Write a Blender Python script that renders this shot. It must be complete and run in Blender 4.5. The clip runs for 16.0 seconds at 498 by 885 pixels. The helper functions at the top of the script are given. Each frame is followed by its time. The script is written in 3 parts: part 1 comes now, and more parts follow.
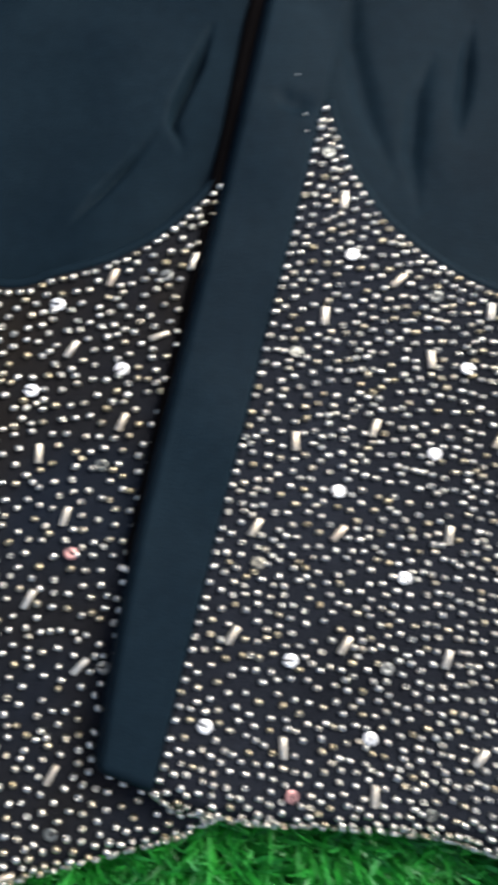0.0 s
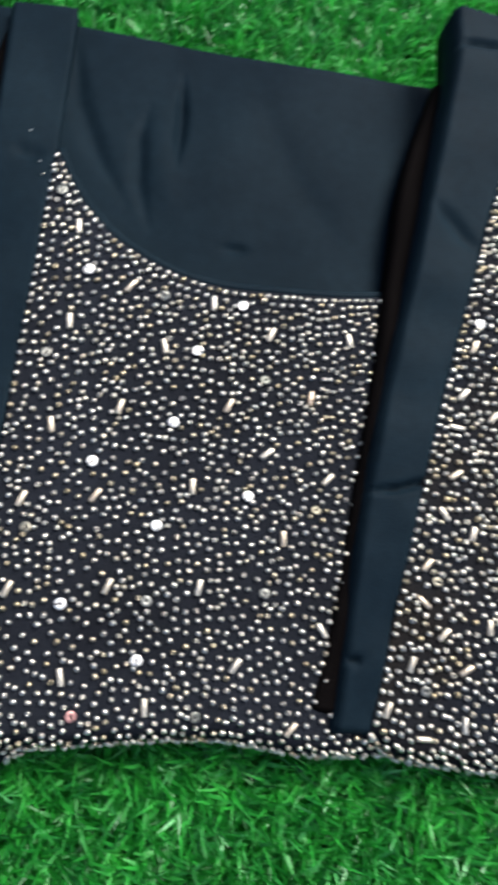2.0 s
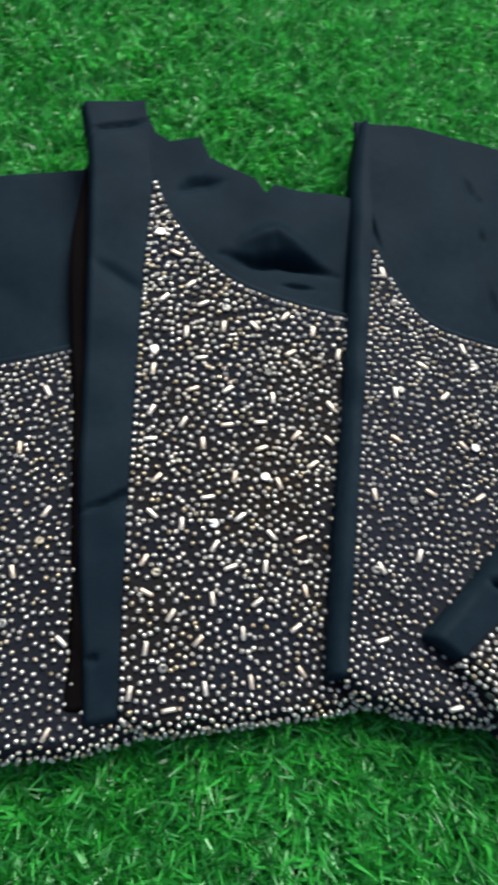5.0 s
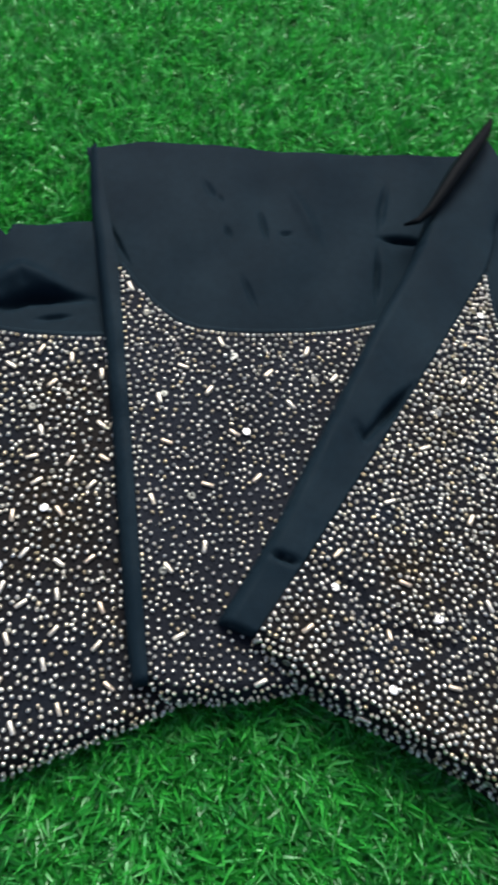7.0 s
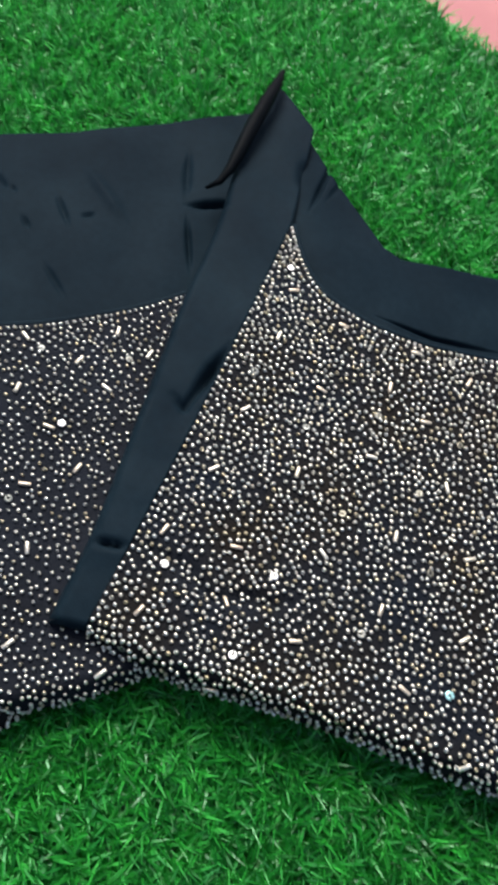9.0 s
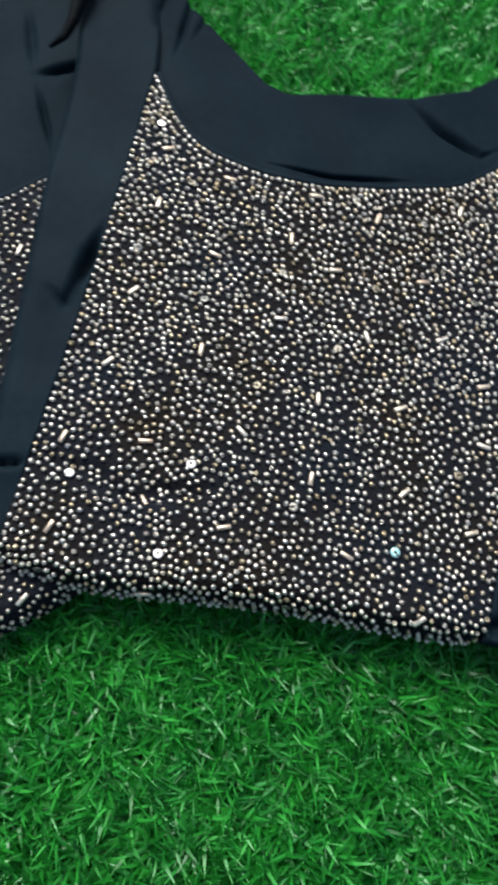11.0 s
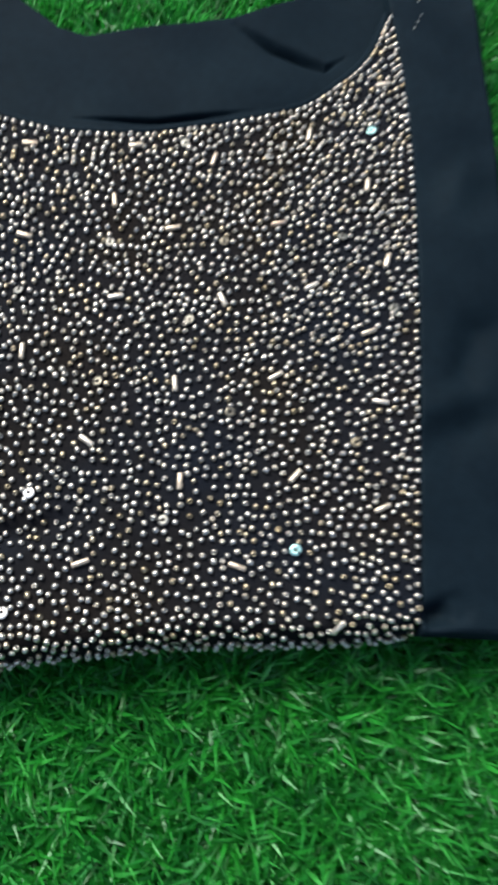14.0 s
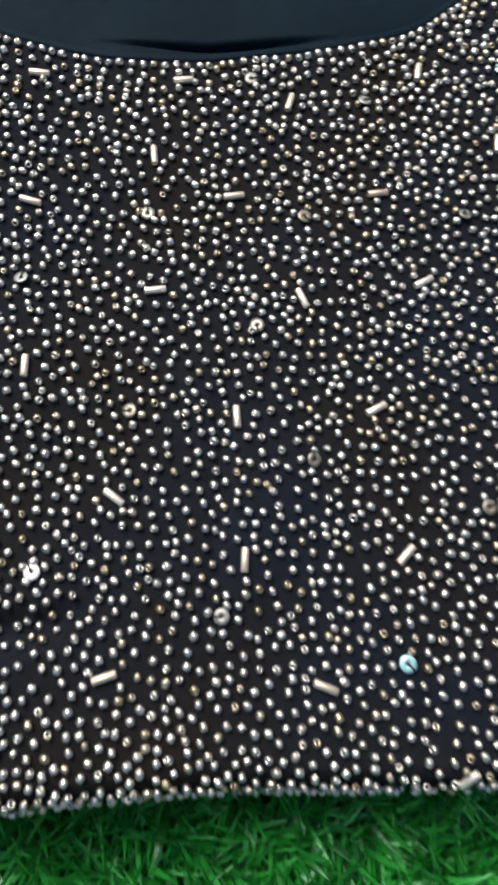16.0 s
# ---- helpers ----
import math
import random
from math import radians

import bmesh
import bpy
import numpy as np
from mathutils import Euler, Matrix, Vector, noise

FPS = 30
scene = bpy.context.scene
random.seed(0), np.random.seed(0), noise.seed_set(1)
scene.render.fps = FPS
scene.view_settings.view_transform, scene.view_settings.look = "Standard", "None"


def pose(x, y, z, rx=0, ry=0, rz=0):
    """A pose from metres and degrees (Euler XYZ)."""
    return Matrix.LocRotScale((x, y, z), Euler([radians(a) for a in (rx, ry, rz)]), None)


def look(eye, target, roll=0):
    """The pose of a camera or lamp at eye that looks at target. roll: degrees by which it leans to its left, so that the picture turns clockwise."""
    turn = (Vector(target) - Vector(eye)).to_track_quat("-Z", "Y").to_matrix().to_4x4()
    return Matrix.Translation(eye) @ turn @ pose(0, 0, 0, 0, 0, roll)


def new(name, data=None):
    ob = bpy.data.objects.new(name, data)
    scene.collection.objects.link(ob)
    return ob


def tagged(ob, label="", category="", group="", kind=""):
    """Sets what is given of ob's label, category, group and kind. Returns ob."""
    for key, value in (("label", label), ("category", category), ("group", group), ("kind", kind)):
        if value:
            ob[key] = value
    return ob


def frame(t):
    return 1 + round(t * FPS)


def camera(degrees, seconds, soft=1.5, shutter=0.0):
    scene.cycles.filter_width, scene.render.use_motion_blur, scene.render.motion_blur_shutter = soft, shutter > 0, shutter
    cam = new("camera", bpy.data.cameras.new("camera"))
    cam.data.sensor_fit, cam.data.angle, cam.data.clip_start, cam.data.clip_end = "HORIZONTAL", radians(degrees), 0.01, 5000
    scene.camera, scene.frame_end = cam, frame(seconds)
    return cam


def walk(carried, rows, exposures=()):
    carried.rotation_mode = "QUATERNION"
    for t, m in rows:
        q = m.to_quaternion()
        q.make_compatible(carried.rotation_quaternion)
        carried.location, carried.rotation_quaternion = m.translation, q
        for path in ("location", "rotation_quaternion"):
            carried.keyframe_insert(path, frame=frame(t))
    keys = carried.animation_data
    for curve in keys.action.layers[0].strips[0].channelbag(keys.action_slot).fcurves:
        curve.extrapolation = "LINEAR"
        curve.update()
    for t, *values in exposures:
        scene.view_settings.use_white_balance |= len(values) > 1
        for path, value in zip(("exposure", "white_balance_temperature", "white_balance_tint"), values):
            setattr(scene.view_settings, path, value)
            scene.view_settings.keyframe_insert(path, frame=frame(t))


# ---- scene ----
cam = camera(41.09, 16.0, soft=3.6, shutter=1.0)
SKY, KEY_LAMP = 0.160, 33.5
DENSITY = 560000
TURF = 0.0055
PATH = [
    (0, (0.12138, 0.00778, 0.21803), (0.20451, 0.16353, -0.76626), 32.86),
    (0.5, (0.14251, 0.00250, 0.22985), (0.24013, 0.17679, -0.75000), 32.05),
    (1, (0.15541, -0.00656, 0.24185), (0.27356, 0.18572, -0.73236), 32.23),
    (1.5, (0.16641, -0.01245, 0.25034), (0.29824, 0.18843, -0.72037), 32.34),
    (2, (0.18085, -0.01916, 0.25985), (0.32927, 0.19357, -0.70592), 32.20),
    (2.5, (0.19952, -0.02799, 0.27409), (0.36666, 0.20479, -0.68397), 30.35),
    (3, (0.21429, -0.03763, 0.28272), (0.39427, 0.20750, -0.66992), 28.51),
    (3.2, (0.22073, -0.04095, 0.28472), (0.39984, 0.21217, -0.66599), 26.41),
    (5.3, (0.28227, -0.07084, 0.30703), (0.50203, 0.21810, -0.62475), 16.99),
    (5.5, (0.29070, -0.07605, 0.30913), (0.51701, 0.20910, -0.62225), 16.59),
    (6, (0.31197, -0.08872, 0.31331), (0.56898, 0.19202, -0.61142), 16.94),
    (6.5, (0.32700, -0.09447, 0.31671), (0.60521, 0.17736, -0.60454), 16.32),
    (7, (0.33878, -0.10257, 0.32000), (0.62677, 0.16988, -0.59806), 14.27),
    (7.5, (0.35007, -0.11237, 0.32114), (0.65678, 0.14623, -0.59486), 14.70),
    (8, (0.36280, -0.12279, 0.32299), (0.68538, 0.12656, -0.59012), 14.61),
    (8.5, (0.37875, -0.13666, 0.32148), (0.71169, 0.09425, -0.59276), 14.41),
    (9, (0.38569, -0.14322, 0.31825), (0.71666, 0.07098, -0.60076), 14.03),
    (9.2, (0.38767, -0.14635, 0.31538), (0.71038, 0.06084, -0.60816), 13.60),
    (11.3, (0.41030, -0.17883, 0.28609), (0.65853, -0.06783, -0.67623), 9.88),
    (11.5, (0.41432, -0.18396, 0.28302), (0.66023, -0.07355, -0.67996), 8.47),
    (12, (0.42114, -0.19510, 0.27848), (0.67846, -0.09825, -0.68298), 8.50),
    (12.5, (0.42691, -0.20323, 0.27768), (0.69386, -0.11797, -0.68225), 8.78),
    (13, (0.42968, -0.20483, 0.27447), (0.70491, -0.13367, -0.68427), 10.30),
    (13.5, (0.43138, -0.20513, 0.26418), (0.71102, -0.14008, -0.69372), 10.65),
    (14, (0.43596, -0.19949, 0.24663), (0.70936, -0.13112, -0.71284), 10.28),
    (14.5, (0.43574, -0.18849, 0.22251), (0.68441, -0.10872, -0.74279), 6.93),
    (15, (0.44100, -0.18024, 0.20962), (0.68009, -0.10523, -0.75847), 7.54),
    (15.5, (0.45301, -0.17667, 0.19961), (0.69278, -0.11101, -0.76900), 10.00),
    (16, (0.46233, -0.16770, 0.19154), (0.69536, -0.11449, -0.77947), 12.98),
]
walk(cam, [(t, look(eye, target, roll)) for t, eye, target, roll in PATH], exposures=((0.0, 0.36), (3.0, 0.34), (6.0, 0.14), (9.0, 0.14), (12.0, -0.05), (13.5, 0.0), (16.0, -0.08)))

# ---- light ----
world = bpy.data.worlds.new("sky")
scene.world = world
world.use_nodes = True
wn, wl = world.node_tree.nodes, world.node_tree.links
wn.clear()
w_out = wn.new("ShaderNodeOutputWorld")
w_bg = wn.new("ShaderNodeBackground")
w_sky = wn.new("ShaderNodeTexSky")
w_sky.sky_type = "NISHITA"
w_sky.sun_disc = False
w_sky.sun_elevation = radians(54)
w_sky.sun_rotation = radians(51)
w_sky.air_density, w_sky.dust_density, w_sky.ozone_density = 0.9, 3.8, 0.5
w_bg.inputs["Strength"].default_value = SKY
wl.new(w_sky.outputs[0], w_bg.inputs["Color"])
wl.new(w_bg.outputs[0], w_out.inputs["Surface"])
# added unseen key lamp, high beyond the mat's far side, about 1.5 m away
key_lamp = new("key_light", bpy.data.lights.new("key_light", "AREA"))
key_lamp.data.shape, key_lamp.data.size, key_lamp.data.size_y = "RECTANGLE", 0.72, 0.72
key_lamp.data.energy, key_lamp.data.color = KEY_LAMP, (1.0, 0.965, 0.905)
key_lamp.matrix_world = look((0.94, 0.76, 1.10), (0.42, 0.0, 0.0))


# ---- materials ----
def shader(name):
    m = bpy.data.materials.new(name)
    m.use_nodes = True
    return m, m.node_tree.nodes, m.node_tree.links, m.node_tree.nodes["Principled BSDF"]


def ramp_of(nodes, links, source, stops):
    r = nodes.new("ShaderNodeValToRGB")
    links.new(source, r.inputs[0])
    els = r.color_ramp.elements
    els[0].position, els[0].color = stops[0][0], (*stops[0][1], 1)
    els[1].position, els[1].color = stops[-1][0], (*stops[-1][1], 1)
    for p, c in stops[1:-1]:
        e = els.new(p)
        e.color = (*c, 1)
    return r


def noise_of(nodes, links, scale, detail=3.0, coord="Object"):
    tc = nodes.new("ShaderNodeTexCoord")
    n = nodes.new("ShaderNodeTexNoise")
    n.inputs["Scale"].default_value, n.inputs["Detail"].default_value = scale, detail
    links.new(tc.outputs[coord], n.inputs["Vector"])
    return n


def cloth(name, dark, light, rough=0.5, sheen=0.05, gloss=0.3, relief=0.25):
    """Plain-woven dark silk blend: slow tone drift, fine thread relief."""
    m, n, l, b = shader(name)
    slow = noise_of(n, l, 22.0)
    r = ramp_of(n, l, slow.outputs["Fac"], [(0.3, dark), (0.7, light)])
    lint = noise_of(n, l, 260.0, 6.0)
    dust = ramp_of(n, l, lint.outputs["Fac"], [(0.3, (0.88, 0.88, 0.88)), (0.72, (1.12, 1.12, 1.12))])
    worn = n.new("ShaderNodeMix")
    worn.data_type, worn.blend_type = "RGBA", "MULTIPLY"
    worn.inputs[0].default_value = 1.0
    l.new(r.outputs[0], worn.inputs[6])
    l.new(dust.outputs[0], worn.inputs[7])
    l.new(worn.outputs[2], b.inputs["Base Color"])
    b.inputs["Roughness"].default_value = rough
    b.inputs["Sheen Weight"].default_value = sheen
    b.inputs["Sheen Roughness"].default_value = 0.45
    b.inputs["Sheen Tint"].default_value = (0.6, 0.75, 1.0, 1)
    b.inputs["Specular IOR Level"].default_value = gloss
    mid = noise_of(n, l, 130.0, 5.0)
    bump1 = n.new("ShaderNodeBump")
    bump1.inputs["Strength"].default_value, bump1.inputs["Distance"].default_value = relief, 0.0012
    l.new(mid.outputs["Fac"], bump1.inputs["Height"])
    bump2 = n.new("ShaderNodeBump")
    bump2.inputs["Strength"].default_value, bump2.inputs["Distance"].default_value = 0.35, 0.0004
    fine = noise_of(n, l, 1500.0, 2.0)
    l.new(fine.outputs["Fac"], bump2.inputs["Height"])
    l.new(bump1.outputs[0], bump2.inputs["Normal"])
    l.new(bump2.outputs[0], b.inputs["Normal"])
    return m


def metal(name, stops, rough, island=False, metallic=1.0):
    m, n, l, b = shader(name)
    info = n.new("ShaderNodeNewGeometry" if island else "ShaderNodeObjectInfo")
    r = ramp_of(n, l, info.outputs["Random Per Island" if island else "Random"], stops)
    l.new(r.outputs[0], b.inputs["Base Color"])
    b.inputs["Metallic"].default_value = metallic
    b.inputs["Roughness"].default_value = rough
    return m


def plain(name, a, c, rough, scale, bump=0.2):
    m, n, l, b = shader(name)
    t = noise_of(n, l, scale, 6.0)
    r = ramp_of(n, l, t.outputs["Fac"], [(0.3, a), (0.7, c)])
    l.new(r.outputs[0], b.inputs["Base Color"])
    b.inputs["Roughness"].default_value = rough
    bp = n.new("ShaderNodeBump")
    bp.inputs["Strength"].default_value, bp.inputs["Distance"].default_value = bump, 0.001
    l.new(t.outputs["Fac"], bp.inputs["Height"])
    l.new(bp.outputs[0], b.inputs["Normal"])
    return m


BAND = cloth("black_silk", (0.0040, 0.0092, 0.0144), (0.0068, 0.0142, 0.0206), 0.55, 0.0, 0.02, 0.06)
GROUND_CLOTH = cloth("black_net_cloth", (0.0112, 0.0096, 0.0080), (0.0082, 0.0112, 0.0168), 0.8, 0.0, 0.02)
GROUND_NAVY = cloth("navy_black_cloth", (0.0080, 0.0092, 0.0120), (0.0125, 0.0150, 0.0205), 0.8, 0.0, 0.02)
FACING = cloth("black_lining", (0.0037, 0.0085, 0.0133), (0.0065, 0.0135, 0.0196), 0.55, 0.0, 0.015, 0.06)
# near-black colour for the strips that imitate shade beside the bands
FOLD_SHADE = cloth("brown_black_shade", (0.0022, 0.0019, 0.0020), (0.0036, 0.0030, 0.0030), 0.8, 0.0, 0.01)
# darker than the bands, so the colour carries the deep fold's shade
ROLL_SHADE = cloth("rolled_hem_shade", (0.0014, 0.0022, 0.0032), (0.0028, 0.0042, 0.0058), 0.5, 0.0, 0.02, 0.1)
GOLD = [(0.0, (0.46, 0.39, 0.25)), (0.12, (0.56, 0.50, 0.37)), (0.24, (0.63, 0.60, 0.52)), (0.8, (0.66, 0.655, 0.60)), (1.0, (0.58, 0.54, 0.46))]
BEAD = metal("champagne_bead", GOLD, 0.36, metallic=1.0)
BEADS = metal("champagne_beads", GOLD, 0.36, island=True, metallic=1.0)
THREAD = plain("black_thread", (0.006, 0.006, 0.008), (0.012, 0.012, 0.015), 0.7, 900.0)
BUGLE = metal("champagne_tube", [(0.0, (0.62, 0.50, 0.38)), (0.4, (0.74, 0.66, 0.52)), (1.0, (0.80, 0.76, 0.66))], 0.42, metallic=0.8)
# whitish foil has the glint put into its colour; grey foil goes without
GLINT_FOIL = metal("lit_sequin_foil", [(0.0, (0.90, 0.91, 0.88)), (1.0, (0.96, 0.96, 0.94))], 0.35, metallic=0.5)
DULL = metal("unlit_sequin_foil", [(0.0, (0.16, 0.17, 0.15)), (0.5, (0.30, 0.31, 0.29)), (1.0, (0.22, 0.20, 0.14))], 0.4, metallic=0.6)
# rose base colour stands in for a reddish reflection on two sequins
RED_GLINT = metal("red_glint_foil", [(0.0, (0.42, 0.22, 0.21)), (1.0, (0.46, 0.25, 0.23))], 0.35, metallic=0.6)
AQUA = metal("aqua_sequin_foil", [(0.0, (0.38, 0.72, 0.72)), (1.0, (0.45, 0.78, 0.75))], 0.35, metallic=0.6)


def grass_material():
    m, n, l, b = shader("plastic_grass")
    geo = n.new("ShaderNodeNewGeometry")
    r = ramp_of(n, l, geo.outputs["Random Per Island"], [
        (0.0, (0.007, 0.120, 0.013)), (0.4, (0.019, 0.275, 0.032)), (0.75, (0.034, 0.405, 0.056)),
        (0.93, (0.072, 0.510, 0.100)), (1.0, (0.14, 0.58, 0.20))])
    slow = noise_of(n, l, 75.0, 1.5)
    tone = ramp_of(n, l, slow.outputs["Fac"], [(0.32, (0.62, 0.70, 0.70)), (0.68, (1.28, 1.16, 1.06))])
    mix = n.new("ShaderNodeMix")
    mix.data_type, mix.blend_type = "RGBA", "MULTIPLY"
    mix.inputs[0].default_value = 1.0
    l.new(r.outputs[0], mix.inputs[6])
    l.new(tone.outputs[0], mix.inputs[7])
    l.new(mix.outputs[2], b.inputs["Base Color"])
    b.inputs["Roughness"].default_value = 0.32
    b.inputs["Specular IOR Level"].default_value = 0.8
    b.inputs["Specular Tint"].default_value = (0.68, 1.0, 0.80, 1)
    thin = n.new("ShaderNodeBsdfTranslucent")
    l.new(mix.outputs[2], thin.inputs["Color"])
    both = n.new("ShaderNodeMixShader")
    both.inputs[0].default_value = 0.46
    l.new(b.outputs[0], both.inputs[1])
    l.new(thin.outputs[0], both.inputs[2])
    l.new(both.outputs[0], n["Material Output"].inputs["Surface"])
    return m


GRASS = grass_material()


BACKING = plain("green_turf_backing", (0.006, 0.045, 0.008), (0.014, 0.080, 0.016), 0.9, 300.0)
JOINT = plain("dark_rose_strip", (0.16, 0.030, 0.040), (0.20, 0.042, 0.052), 0.5, 40.0, 0.05)
PINK = plain("pink_floor", (0.30, 0.098, 0.105), (0.34, 0.122, 0.126), 0.5, 25.0, 0.05)


# ---- mesh helpers ----
def part(name, me, material, parent=None, label=""):
    """One mesh object under a thing or a part."""
    me.materials.append(material)
    ob = new(name, me)
    if parent:
        ob.parent = parent
    return tagged(ob, label)


def mesh_from(name, verts, faces, smooth=True):
    me = bpy.data.meshes.new(name)
    me.from_pydata([tuple(v) for v in verts], [], faces)
    me.update()
    if smooth:
        me.polygons.foreach_set("use_smooth", np.ones(len(me.polygons), bool))
    return me


class Curve:
    """A line through a few points of the plan (millimetres), rounded or straight, run by its length from 0 to 1."""

    def __init__(self, pts, smooth=True):
        p = np.array(pts, float) / 1000
        if smooth and len(p) > 2:
            ext = np.vstack([2 * p[0] - p[1], p, 2 * p[-1] - p[-2]])
            out = []
            for i in range(1, len(ext) - 2):
                a, b, c, d = ext[i - 1:i + 3]
                for t in np.linspace(0, 1, 12, endpoint=False):
                    out.append(0.5 * (2 * b + (c - a) * t + (2 * a - 5 * b + 4 * c - d) * t * t + (3 * b - a - 3 * c + d) * t ** 3))
            p = np.array(out + [p[-1]])
        self.p = p
        run = np.concatenate([[0], np.cumsum(np.linalg.norm(np.diff(p, axis=0), axis=1))])
        self.length, self.s = run[-1], run / run[-1]

    def at(self, s):
        return np.stack([np.interp(s, self.s, self.p[:, k]) for k in (0, 1)], -1)


def segment_distance(x, y, a, b):
    ax, ay, bx, by = a[0] / 1000, a[1] / 1000, b[0] / 1000, b[1] / 1000
    dx, dy = bx - ax, by - ay
    t = np.clip(((x - ax) * dx + (y - ay) * dy) / (dx * dx + dy * dy + 1e-12), 0, 1)
    return np.hypot(x - ax - t * dx, y - ay - t * dy)


def soft_noise(x, y, size, seed):
    """Smooth waves of about that size, between -1 and 1."""
    rng = np.random.RandomState(seed)
    total = np.zeros_like(x)
    for k in range(7):
        a, ph = rng.uniform(0, 2 * np.pi), rng.uniform(0, 2 * np.pi)
        f = 2 * np.pi / (size * rng.uniform(0.6, 1.7))
        total += np.sin(f * (x * np.cos(a) + y * np.sin(a)) + ph + 0.8 * np.sin(f * 0.6 * (y * np.cos(a) - x * np.sin(a))))
    return total / 4.0


class Sheet:
    """A layer of cloth between two lines of the plan, c0 (t = 0) and c1 (t = 1), with rolled edges and creases."""

    def __init__(self, c0, c1, plane, lift=0.0, rolls=(), creases=(), waves=0.0005, wave_size=0.045, seed=1, thick=0.007, floor=0.012, ramp=0.0, bows=()):
        self.c0, self.c1, self.plane, self.lift = c0, c1, plane, lift
        self.rolls, self.creases, self.waves, self.wave_size, self.seed = dict(rolls), creases, waves, wave_size, seed
        self.thick, self.floor, self.ramp, self.bows = thick, floor, ramp, bows

    def xy(self, s, t):
        a, b = self.c0.at(s), self.c1.at(s)
        t = np.asarray(t)
        q = a + (b - a) * t[..., None]
        for side, dx, dy, skew in self.bows:
            near = np.clip(1 - np.abs(np.asarray(s) - side) / 0.5, 0, 1) ** 2
            k = near * t ** skew * (1 - t) * (1 + skew) ** 1.6
            q = q + k[..., None] * np.array((dx, dy)) / 1000
        return q

    def height(self, s, t):
        q = self.xy(s, t)
        x, y = q[..., 0], q[..., 1]
        z0, gx, gy, cx, cy, rise = (*self.plane, 0.0)[:6]
        z = z0 + gx * (x - cx) + gy * (y - cy) + rise * np.maximum(y - cy, 0) + self.lift
        z = np.maximum(z, 0.021 + 0.2 * (z - 0.021))
        z = z + self.waves * soft_noise(x, y, self.wave_size, self.seed)
        for wide, deep, line in self.creases:
            d = np.min([segment_distance(x, y, a, b) for a, b in zip(line[:-1], line[1:])], axis=0)
            ends = [np.hypot(x - p[0] / 1000, y - p[1] / 1000) for p in (line[0], line[-1])]
            total = sum(math.dist(a, b) for a, b in zip(line[:-1], line[1:])) / 1000
            taper = np.clip(np.minimum(*ends) / (0.35 * total), 0.12, 1)
            z = z - 1.85 * deep * taper * np.exp(-(d / (0.52 * wide * (0.6 + 0.7 * taper))) ** 2)
        across = np.linalg.norm(self.c0.at(s) - self.c1.at(s), axis=-1)
        along = 0.5 * (self.c0.length * (1 - np.asarray(t)) + self.c1.length * np.asarray(t)) * 2
        dist = {"t0": across * t, "t1": across * (1 - np.asarray(t)), "s0": along * s, "s1": along * (1 - np.asarray(s))}
        for edge, (radius, drop) in self.rolls.items():
            k = np.clip(1 - dist[edge] / radius, 0, 1)
            full = np.maximum(z - 0.0155, 0.004) if drop is None else drop
            if drop is None and self.ramp:
                full = 0.0075 + (full - 0.0075) * np.clip(np.asarray(s) / self.ramp, 0, 1)
            z = z - full * (1 - np.sqrt(1 - k * k))
        return np.concatenate([q, z[..., None]], -1)

    def spaced(self, n, length, lo, hi):
        base = list(np.linspace(0, 1, n))
        for edge, keep in ((lo, lambda v: v), (hi, lambda v: 1 - v)):
            if edge in self.rolls:
                r = self.rolls[edge][0] / length
                base += [keep(r * k) for k in (0.02, 0.08, 0.18, 0.32, 0.5, 0.72, 1.0)]
        return np.unique(np.round(np.clip(base, 0, 1), 6))

    def mesh(self, name, ns, nt):
        ss = self.spaced(ns, self.c0.length, "s0", "s1")
        width = float(np.mean(np.linalg.norm(self.c0.at(np.linspace(0, 1, 9)) - self.c1.at(np.linspace(0, 1, 9)), axis=-1)))
        tt = self.spaced(nt, width, "t0", "t1")
        S, T = np.meshgrid(ss, tt, indexing="ij")
        top = self.height(S, T)
        low = top.copy()
        low[..., 2] = np.minimum(np.maximum(top[..., 2] - self.thick, self.floor), top[..., 2] - 0.0015)
        a, b = top.shape[:2]
        n = a * b
        faces = []
        for i in range(a - 1):
            for j in range(b - 1):
                q = [i * b + j, (i + 1) * b + j, (i + 1) * b + j + 1, i * b + j + 1]
                faces += [q, [v + n for v in reversed(q)]]
        rim = [i * b for i in range(a)] + [(a - 1) * b + j for j in range(1, b)] + [i * b + b - 1 for i in range(a - 2, -1, -1)] + [j for j in range(b - 2, 0, -1)]
        for p, q in zip(rim, rim[1:] + rim[:1]):
            faces.append([q, p, p + n, q + n])
        me = mesh_from(name, np.vstack([top.reshape(-1, 3), low.reshape(-1, 3)]), faces)
        bm = bmesh.new()
        bm.from_mesh(me)
        bmesh.ops.recalc_face_normals(bm, faces=bm.faces)
        bm.to_mesh(me)
        bm.free()
        return me

    def outline(self):
        k = np.linspace(0, 1, 24)
        return np.vstack([self.c0.at(k), self.c1.at(k)[::-1]])

    def frame_at(self, s, t):
        """Place and upright turn of the cloth there: columns along, across, normal."""
        e = 0.002
        p = self.height(s, t)
        ds = self.height(np.clip(s + e, 0, 1), t) - self.height(np.clip(s - e, 0, 1), t)
        dt = self.height(s, np.clip(t + e, 0, 1)) - self.height(s, np.clip(t - e, 0, 1))
        nrm = np.cross(ds, dt)
        nrm *= np.sign(nrm[..., 2:3] + 1e-12)
        nrm /= np.linalg.norm(nrm, axis=-1, keepdims=True) + 1e-12
        return p, nrm

